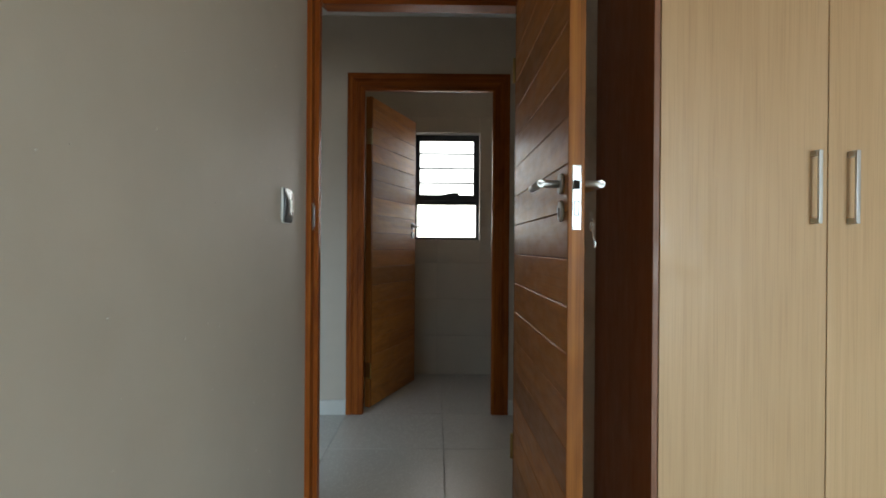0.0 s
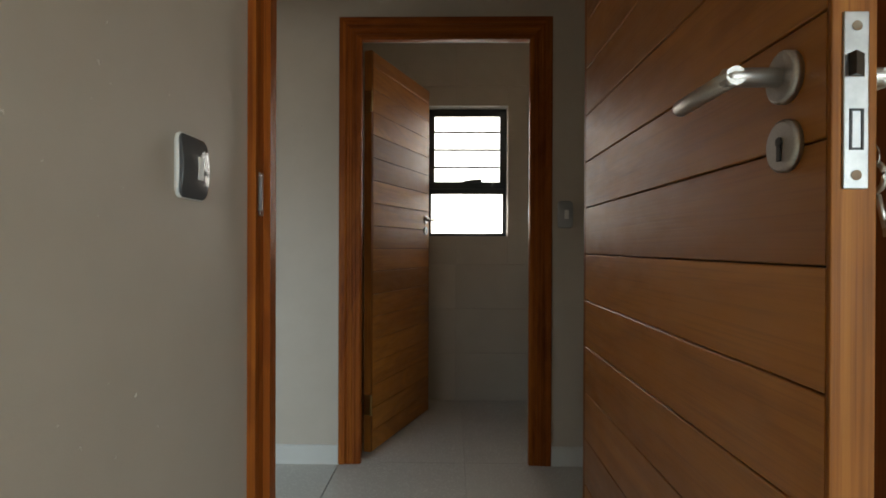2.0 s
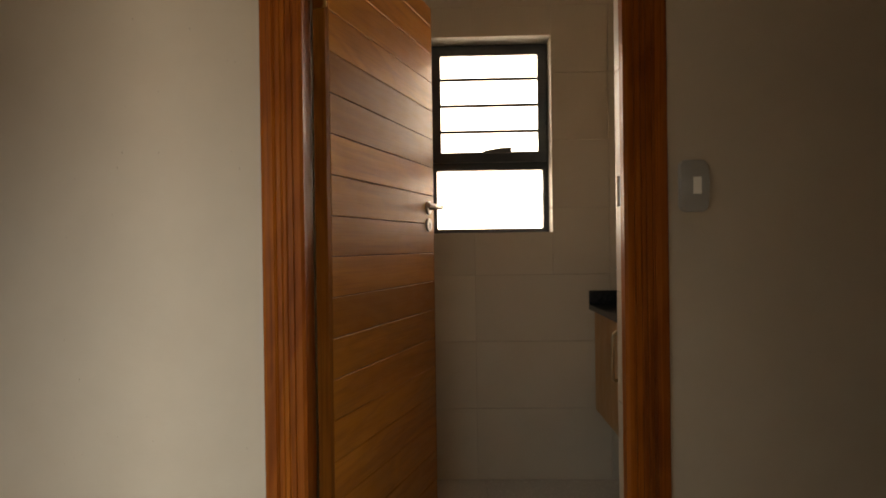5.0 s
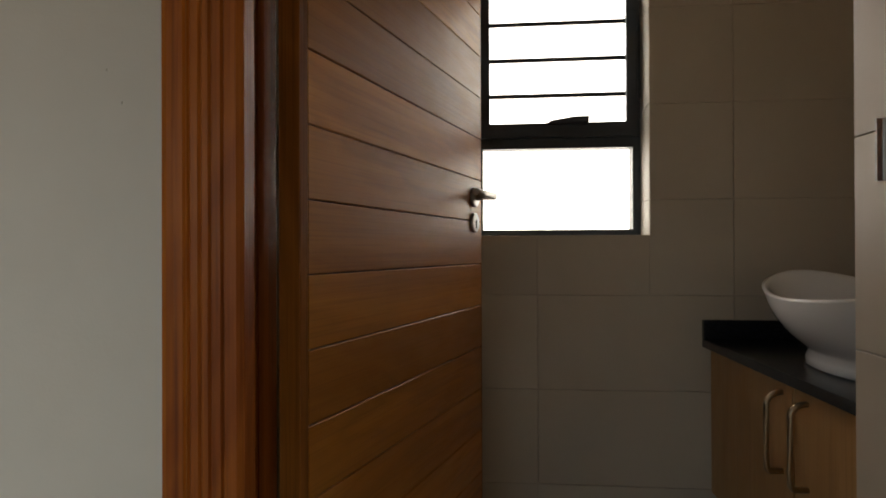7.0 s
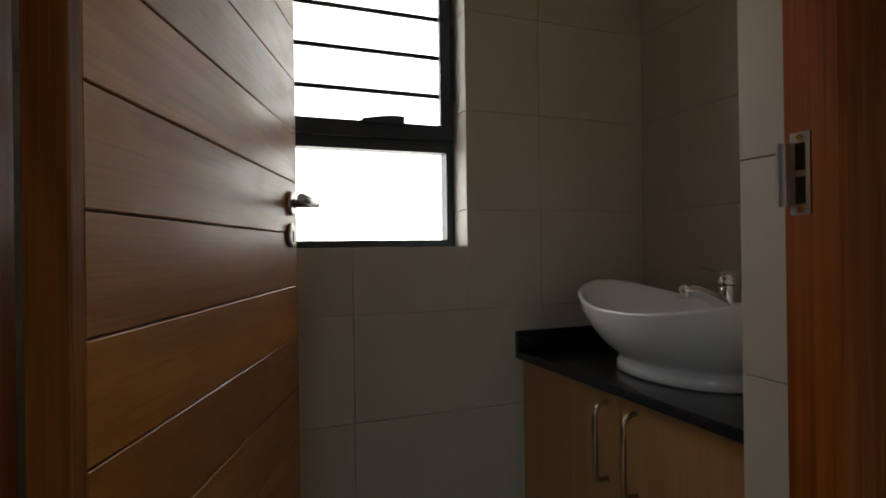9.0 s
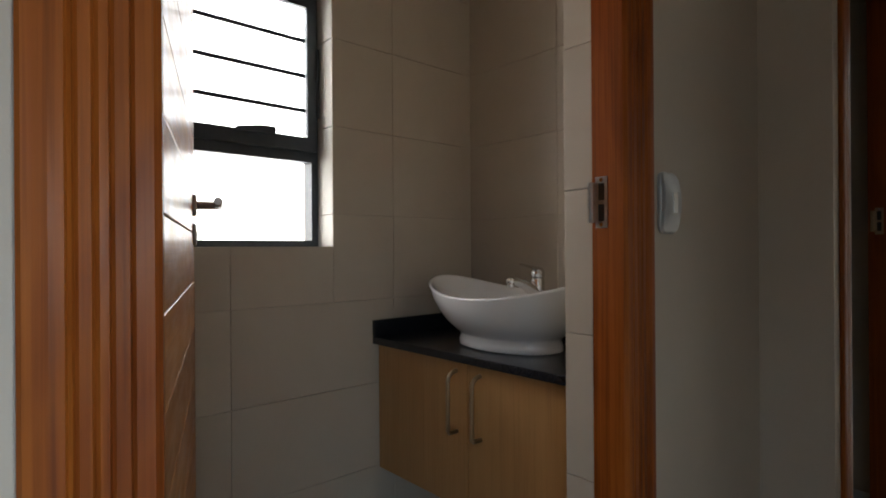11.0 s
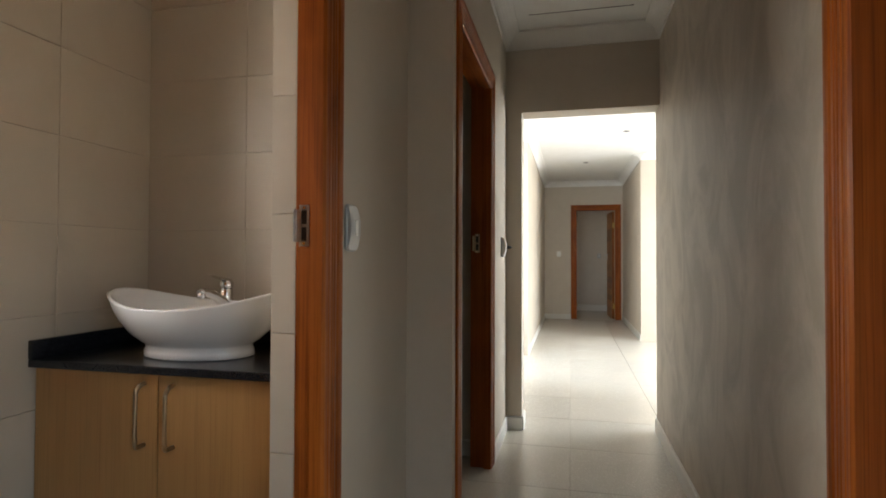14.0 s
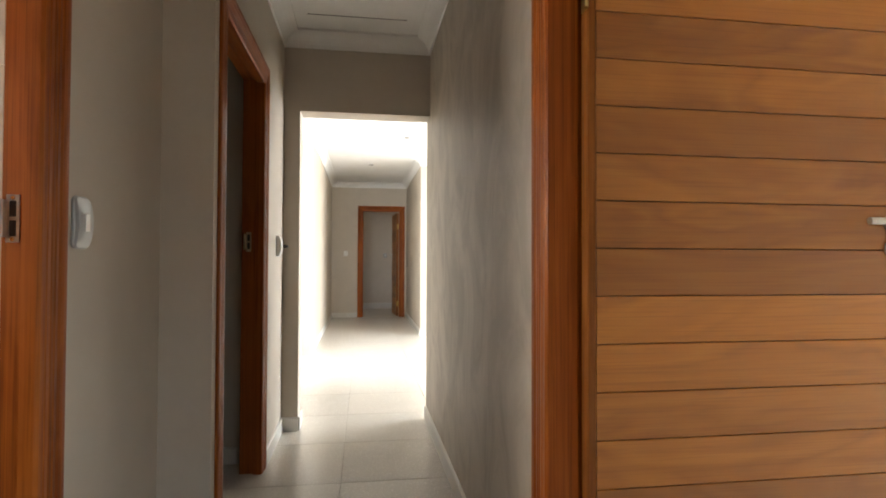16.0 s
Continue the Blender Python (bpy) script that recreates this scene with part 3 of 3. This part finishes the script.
# ---- switches ----
def light_switch(name, m, w, h, label, plate_mat, rocker_x=0.0, base_mat=None, bulge=0.008):
    """Convex switch plate: local x across, y out of the wall (negative), z up."""
    ob = thing(name, m, label, "light switch")
    r, n = 0.016, 6
    side = [(w / 2 - r + r * math.sin(k * math.pi / 2 / n), -h / 2 + r - r * math.cos(k * math.pi / 2 / n)) for k in range(n + 1)]
    side += [(w / 2, -h / 2 + r + (h - 2 * r) * k / 8) for k in range(1, 8)]
    side += [(w / 2 - r + r * math.cos(k * math.pi / 2 / n), h / 2 - r + r * math.sin(k * math.pi / 2 / n)) for k in range(n + 1)]

    def shell(bm, layers):
        """Rounded rectangles stacked outwards: each layer is (scale, base depth, share of the bulge)."""
        rings = []
        for scale, deep, share in layers:
            right = [bm.verts.new((x * scale, -deep - share * bulge * math.cos(math.pi * z / h / 1.08), z * scale)) for x, z in side]
            left = [bm.verts.new((-x * scale, -deep - share * bulge * math.cos(math.pi * z / h / 1.08), z * scale)) for x, z in side]
            rings.append((right, left))
        for (r0, l0), (r1, l1) in zip(rings, rings[1:]):
            a, b = r0 + l0[::-1], r1 + l1[::-1]
            for k in range(len(a)):
                q = (k + 1) % len(a)
                bm.faces.new((a[k], a[q], b[q], b[k])).smooth = True
        for flip, (right, left) in ((True, rings[0]), (False, rings[-1])):
            for k in range(len(side) - 1):
                f = (right[k], right[k + 1], left[k + 1], left[k])
                bm.faces.new(f[::-1] if flip else f).smooth = True
        bmesh.ops.recalc_face_normals(bm, faces=bm.faces[:])
        return bm

    bm = shell(bmesh.new(), [(0.985, 0.004, 0), (0.985, 0.007, 1), (0.965, 0.0085, 1), (0.93, 0.009, 1)])
    part("plate", bm, plate_mat, ob)
    part("back_box", shell(bmesh.new(), [(1.0, 0.0, 0), (1.02, 0.0045, 0), (1.0, 0.0065, 0.3)]), base_mat or WHITE_PLASTIC, ob)
    part("rocker", box(rocker_x - 0.010, rocker_x + 0.010, -0.0098 - bulge, -0.010, -0.021, 0.021, 0.001), WHITE_PLASTIC, ob, "small white rocker")
    return ob


light_switch("light_switch", pose(-0.21, 1.702, 1.178, 0, 0, 90), 0.104, 0.114, "glossy curved light switch with white edges, a dark reflection in its face colour", DARK_PLASTIC, 0.012)
light_switch("light_switch", pose(0.803, 3.312, 1.192), 0.070, 0.126, "silver-grey curved light switch beside the bathroom door", GREY_PLASTIC, 0.004, GREY_PLASTIC, 0.011)
sw = light_switch("light_switch", pose(2.76, 3.14, 1.185) @ Matrix.Diagonal((1, 1.9, 1, 1)), 0.080, 0.122, "white light switch with a black knob near the passage", WHITE_PLASTIC)
part("knob", tube([(0.028, -0.012, 0), (0.036, -0.020, 0), (0.050, -0.022, 0.0), (0.056, -0.022, 0)], [0.006, 0.010, 0.010, 0.005], 14), PLASTIC_AND_HOLE_BLACK, sw, "black knob")
light_switch("light_switch", pose(9.946, 2.945, 1.22, 0, 0, -90), 0.08, 0.10, "small white light switch on the hall end wall", WHITE_PLASTIC)

light_switch("light_switch", pose(11.8, 2.12, 1.2, 0, 0, -90), 0.08, 0.10, "small grey light switch in the room past the far doorway", GREY_PLASTIC)

# ---- key in the bedroom door ----
key = thing("door_key", pose(0.660, 1.246, 1.103), "steel key on a small ring hanging at the lock", "key")
ring = [(0.008, 0.014 * math.cos(a), 0.014 * math.sin(a)) for a in (2 * math.pi * k / 20 for k in range(21))]
part("bow", tube(ring, 0.0028, 10), STEEL, key)
part("shank", tube([(0.010, -0.003, -0.016), (0.012, -0.010, -0.048)], 0.0028, 10), STEEL, key)
part("split_ring", tube([(0.006, 0.010 * math.cos(a), 0.020 + 0.012 * math.sin(a)) for a in (2 * math.pi * k / 18 for k in range(19))], 0.0008, 6), STEEL, key)
part("bit", box(0.0105, 0.0135, -0.020, -0.008, -0.056, -0.040, 0.0008), STEEL, key)

# ---- bathroom window ----
win = thing("window_1", pose(0, 4.50, 0), "charcoal aluminium window with a top-hung sash and fixed lower pane", "window")
win["kind"] = "structure"
FR = boxes((WX0, WX1, 0, 0.05, WZ0, WZ0 + 0.022), (WX0, WX1, 0, 0.05, WZ1 - 0.025, WZ1), (WX0, WX0 + 0.025, 0, 0.05, WZ0 + 0.022, WZ1 - 0.025),
           (WX1 - 0.025, WX1, 0, 0.05, WZ0 + 0.022, WZ1 - 0.025), (WX0 + 0.025, WX1 - 0.025, 0, 0.05, 1.405, 1.455))
part("window_frame", FR, ALU, win)
sash = part("sash", boxes((WX0 + 0.012, WX1 - 0.012, -0.018, -0.001, 1.440, 1.487), (WX0 + 0.012, WX1 - 0.012, -0.018, -0.001, 1.936, 1.980),
            (WX0 + 0.012, 0.146, -0.018, -0.001, 1.487, 1.936), (0.595, WX1 - 0.012, -0.018, -0.001, 1.487, 1.936)), ALU, win)
pane_a = part("pane", box(0.140, 0.600, 0.010, 0.016, 1.480, 1.942), GLASS, win, "clear bright glass pane")
pane_b = part("pane", box(WX0 + 0.02, WX1 - 0.02, 0.020, 0.026, 1.127, 1.410), GLASS, win, "clear bright glass pane")
pane_a.visible_shadow = pane_b.visible_shadow = False
for z in (1.592, 1.715, 1.839):
    part("burglar_bar", tube([(WX0 + 0.02, 0.034, z), (WX1 - 0.02, 0.034, z)], 0.0078, 8), ALU, win)
part("stay_bracket", box(WX1 - 0.014, WX1 - 0.004, -0.024, -0.001, 1.56, 1.80, 0.002), ALU, win)
part("peg_stay", prism([(0.335, 1.480), (0.345, 1.490), (0.425, 1.503), (0.470, 1.503), (0.470, 1.480)], lambda a, b: ((a, -0.040, b), (a, -0.018, b))), ALU, win)
part("sill_trim", boxes((WX0, WX1, -0.10, -0.001, WZ0 - 0.004, WZ0)), SKIRT, win, "pale sill trim")

# ---- vanity ----
vanity = thing("vanity_cabinet", pose(0, 0, 0), "wall-hung vanity cabinet with two pale maple laminate doors", "cabinet")
part("carcass", box(0.842, 1.294, 3.470, 4.392, 0.317, 0.762, 0.001), MAPLE, vanity)
for a, b, hy in ((3.934, 4.390, 3.980), (3.472, 3.929, 3.878)):
    leaf = part("door", box(0.822, 0.840, a, b, 0.317, 0.758, 0.0015), MAPLE, vanity)
    arch = [(0.786 + 0.036 * (1 - math.sin(k * math.pi / 16)), hy, 0.700 + 0.030 * math.cos(k * math.pi / 16)) for k in range(9)]
    grip = [(0.822, hy, 0.730)] + arch + [(0.786, hy, 0.66), (0.786, hy, 0.58), (0.787, hy, 0.552), (0.792, hy, 0.546), (0.822, hy, 0.546)]
    part("handle", tube(grip, 0.0066, 12), BRONZE, leaf, "satin bronze bow handle")
top = thing("countertop", pose(0, 0, 0), "polished black granite countertop with a low upstand", "countertop")
part("slab", box(0.797, 1.298, 3.463, 4.394, 0.762, 0.787, 0.003), GRANITE, top)
part("upstand", box(0.797, 1.298, 4.376, 4.394, 0.7875, 0.847, 0.002), GRANITE, top)
part("upstand", box(1.280, 1.298, 3.463, 4.375, 0.7875, 0.847, 0.002), GRANITE, top)


def basin_mesh():
    """Boat-shaped vessel: oval rings from foot to rim, then back down inside; the rim rises at both ends."""
    bm = bmesh.new()
    n = 64
    # half length, half width, height (0 foot to 1 rim), rim share
    outer = [(0.186, 0.122, 0.000), (0.192, 0.128, 0.004), (0.190, 0.126, 0.020), (0.185, 0.122, 0.036), (0.192, 0.127, 0.044), (0.214, 0.142, 0.056), (0.246, 0.164, 0.080),
             (0.279, 0.186, 0.115), (0.302, 0.199, 0.150), (0.313, 0.204, 0.174), (0.316, 0.206, 0.181)]
    inner = [(0.310, 0.195, 0.182), (0.303, 0.189, 0.176), (0.288, 0.178, 0.158), (0.262, 0.160, 0.128), (0.222, 0.134, 0.096), (0.160, 0.096, 0.070), (0.080, 0.050, 0.058), (0.022, 0.022, 0.054)]
    rings = []
    for a, b, h in outer + inner:
        ring = []
        lift = max(0.0, (h - 0.05) / 0.13) ** 1.3
        for k in range(n):
            t = 2 * math.pi * k / n
            c, s = math.cos(t), math.sin(t)
            z = h + lift * (-0.016 + 0.052 * abs(s) ** 2.2)
            ring.append(bm.verts.new((b * c, a * s, z)))
        rings.append(ring)
    for r0, r1 in zip(rings, rings[1:]):
        for k in range(n):
            f = bm.faces.new((r0[k], r0[(k + 1) % n], r1[(k + 1) % n], r1[k]))
            f.smooth = True
    bm.faces.new(rings[0][::-1])
    bm.faces.new(rings[-1])
    return bm


basin = thing("vessel_basin", pose(1.012, 3.935, 0.7872), "white glazed boat-shaped vessel basin on the granite top", "basin")
part("bowl", basin_mesh(), CERAMIC, basin)
part("drain", tube([(0, 0, 0.0545), (0, 0, 0.0585)], 0.021, 20), CHROME, basin, "chrome waste")

tap = thing("mixer_tap", pose(1.185, 3.955, 0.7872), "tall chrome single-lever basin mixer behind the basin", "tap")
part("body", tube([(0, 0, 0), (0, 0, 0.006), (0, 0, 0.012), (0, 0, 0.17), (0, 0, 0.205), (0, 0, 0.212)], [0.029, 0.029, 0.024, 0.0225, 0.0225, 0.020], 24), CHROME, tap)
spout = part("spout", tube([(-0.004, 0, 0.150), (-0.035, 0, 0.172), (-0.075, 0, 0.192), (-0.115, 0, 0.204), (-0.140, 0, 0.206), (-0.150, 0, 0.202)], [0.021, 0.019, 0.0165, 0.0145, 0.0135, 0.012], 18), CHROME, tap)
part("aerator", tube([(-0.139, 0, 0.206), (-0.143, 0, 0.182)], [0.0125, 0.0125], 16), CHROME, spout)
cap = part("cartridge_cap", tube([(0, 0, 0.212), (0, 0, 0.216), (0, 0, 0.234), (0, 0, 0.242)], [0.019, 0.0235, 0.0235, 0.016], 22), CHROME, tap)
lever = prism([(0.016, 0.232), (0.012, 0.245), (-0.02, 0.250), (-0.060, 0.256), (-0.092, 0.262), (-0.094, 0.259), (-0.060, 0.250), (-0.02, 0.240)],
              lambda a, b: ((a, -0.011 + 0.05 * max(0, -a), b), (a, 0.011 - 0.05 * max(0, -a), b)))
part("lever", lever, CHROME, cap)

# ---- hall and ceiling fittings ----
hatch = thing("ceiling_hatch", pose(0, 0, 0), "white ceiling trapdoor with a thin dark strip for the shaded gap at its edge", "ceiling hatch")
part("panel", box(2.10, 2.685, 2.39, 2.95, CEIL - 0.003, CEIL - 0.001, 0.0005), CEILING, hatch)
# solid dark strip stands in for the shade in the open edge gap
part("gap", box(2.686, 2.692, 2.37, 2.965, CEIL - 0.004, CEIL - 0.001), GROOVE, hatch)
for x, y in ((5.91, 2.105), (7.87, 2.50)):
    lamp = thing("downlight", pose(x, y, CEIL), "small recessed ceiling downlight, switched off", "downlight", "hall downlights")
    part("ring", tube([(0, 0, -0.001), (0, 0, -0.006)], [0.045, 0.040], 24), STEEL, lamp)
    part("lens", tube([(0, 0, -0.006), (0, 0, -0.008)], 0.028, 20), PLASTIC_AND_HOLE_BLACK, lamp)

# ---- specks on the plaster ----
rnd = random.Random(4)
specks = bmesh.new()
for k in range(34):
    x, z, r = rnd.uniform(-0.80, -0.30), rnd.uniform(0.45, 1.75), rnd.uniform(0.0007, 0.0015)
    tilt = rnd.uniform(-0.5, 0.5) * r
    add_tube(specks, [(x, 3.3125, z), (x + tilt, 3.3112, z - 2.5 * r), (x + 2 * tilt, 3.3118, z - 5 * r * rnd.random())], [r, r * 0.7, r * 0.2], 6)
tagged(new("plaster_specks", mesh_of("plaster_specks", specks, DIRT)), "small dried specks on the pale wall", "specks", kind="stuff")
chips = bmesh.new()
for k in range(75):
    y, z, r = rnd.uniform(0.35, 1.65), rnd.uniform(0.35, 1.85), rnd.uniform(0.0010, 0.0022)
    add_tube(chips, [(-0.2105, y, z), (-0.2092, y + r, z + r), (-0.2096, y + 2 * r, z + rnd.uniform(-3, 4) * r)], [r, r * 0.8, r * 0.3], 6)
tagged(new("paint_chips", mesh_of("paint_chips", chips, CHIP)), "tiny pale chips on the bedroom wall", "chips", kind="stuff")

# ---- tiles ----
def tile_mesh(name, w, h, t, mat, c=0.0012):
    bm = bmesh.new()
    lo = [bm.verts.new(p) for p in ((0, 0, 0), (w, 0, 0), (w, h, 0), (0, h, 0))]
    mid = [bm.verts.new(p) for p in ((0, 0, t - c), (w, 0, t - c), (w, h, t - c), (0, h, t - c))]
    hi = [bm.verts.new(p) for p in ((c, c, t), (w - c, c, t), (w - c, h - c, t), (c, h - c, t))]
    for a, b in ((lo, mid), (mid, hi)):
        for k in range(4):
            bm.faces.new((a[k], a[(k + 1) % 4], b[(k + 1) % 4], b[k]))
    bm.faces.new(lo[::-1])
    bm.faces.new(hi)
    return mesh_of(name, bm, mat)


def lay(parent, name, us, vs, place, mat, gap, thick, shared):
    """Tiles between the joint lines us and vs; place(u, v) gives the pose of a tile's lower corner."""
    for u0, u1 in zip(us, us[1:]):
        for v0, v1 in zip(vs, vs[1:]):
            w, h = round(u1 - u0 - gap, 4), round(v1 - v0 - gap, 4)
            if w < 0.01 or h < 0.01:
                continue
            if (w, h) not in shared:
                shared[(w, h)] = tile_mesh(name, w, h, thick, mat)
            ob = new(name, shared[(w, h)])
            ob.parent = parent
            ob.matrix_world = place(u0 + gap / 2, v0 + gap / 2)


pool = {}
lay(floor, "floor_tile", [-2.07 + 0.6 * k for k in range(21)], [-1.47 + 0.6 * k for k in range(11)], lambda u, v: pose(u, v, -0.008), FLOOR_TILE, 0.0022, 0.008, pool)
ZS = [0.0, 0.322, 0.622, 0.921, 1.220, 1.520, 1.820, 2.120, 2.420, CEIL]
pool = {}
north = bpy.data.objects["wall_bathroom_north"]
north_place = lambda u, v: pose(u, 4.4045, v, 90, 0, 0)
low, high = [z for z in ZS if z < WZ0], [z for z in ZS if z > WZ1]
across = [-0.9, -0.305, 0.295, 0.895, 1.30]
lay(north, "wall_tile", across, low, north_place, WALL_TILE, 0.0013, 0.008, pool)
lay(north, "wall_tile", across, high, north_place, WALL_TILE, 0.0013, 0.008, pool)
beside = [z for z in ZS if low[-1] <= z <= high[0]]
lay(north, "wall_tile", [-0.9, -0.305, WX0], beside, north_place, WALL_TILE, 0.0013, 0.008, pool)
lay(north, "wall_tile", [WX1, 0.895, 1.30], beside, north_place, WALL_TILE, 0.0013, 0.008, pool)
lay(north, "wall_tile", [WX0, 0.295, WX1], [low[-1], WZ0], north_place, WALL_TILE, 0.0013, 0.008, pool)
lay(north, "wall_tile", [WX0, 0.295, WX1], [WZ1, high[0]], north_place, WALL_TILE, 0.0013, 0.008, pool)
reveal_z = [WZ0] + [z for z in ZS if WZ0 < z < WZ1] + [WZ1]
lay(north, "reveal_tile", [4.398, 4.50], reveal_z, lambda u, v: pose(WX1 + 0.0065, u + 0.0, v) @ Matrix(((0, 0, -1, 0), (1, 0, 0, 0), (0, 1, 0, 0), (0, 0, 0, 1))), SKIRT, 0.002, 0.007, pool)
lay(north, "reveal_tile", [WX0, WX1], [4.398, 4.50], lambda u, v: pose(u, v, WZ0 - 0.0065), SKIRT, 0.002, 0.0065, pool)
lay(north, "reveal_tile", [WX0, WX1], [4.398, 4.50], lambda u, v: pose(u, v + 0.1, WZ1 + 0.0065, 180, 0, 0), SKIRT, 0.002, 0.0065, pool)
east = bpy.data.objects["wall_bathroom_east"]
pool = {}
lay(east, "wall_tile", [3.457, 3.955, 4.396], ZS, lambda u, v: pose(1.3055, u, v) @ Matrix(((0, 0, -1, 0), (1, 0, 0, 0), (0, 1, 0, 0), (0, 0, 0, 1))), WALL_TILE, 0.0013, 0.0075, pool)
corr = bpy.data.objects["wall_bathroom_reveal"]
pool = {}
lay(corr, "reveal_tile", [3.3925, 3.462], ZS[:8] + [2.06], lambda u, v: pose(0.6642, u, v) @ Matrix(((0, 0, -1, 0), (1, 0, 0, 0), (0, 1, 0, 0), (0, 0, 0, 1))), WALL_TILE, 0.0013, 0.007, pool)
lay(corr, "wall_tile", [0.676, 0.98, 1.30], ZS, lambda u, v: pose(u + 0.3, 3.4548, v) @ pose(0, 0, 0, 90, 0, 180), WALL_TILE, 0.0013, 0.0075, pool)
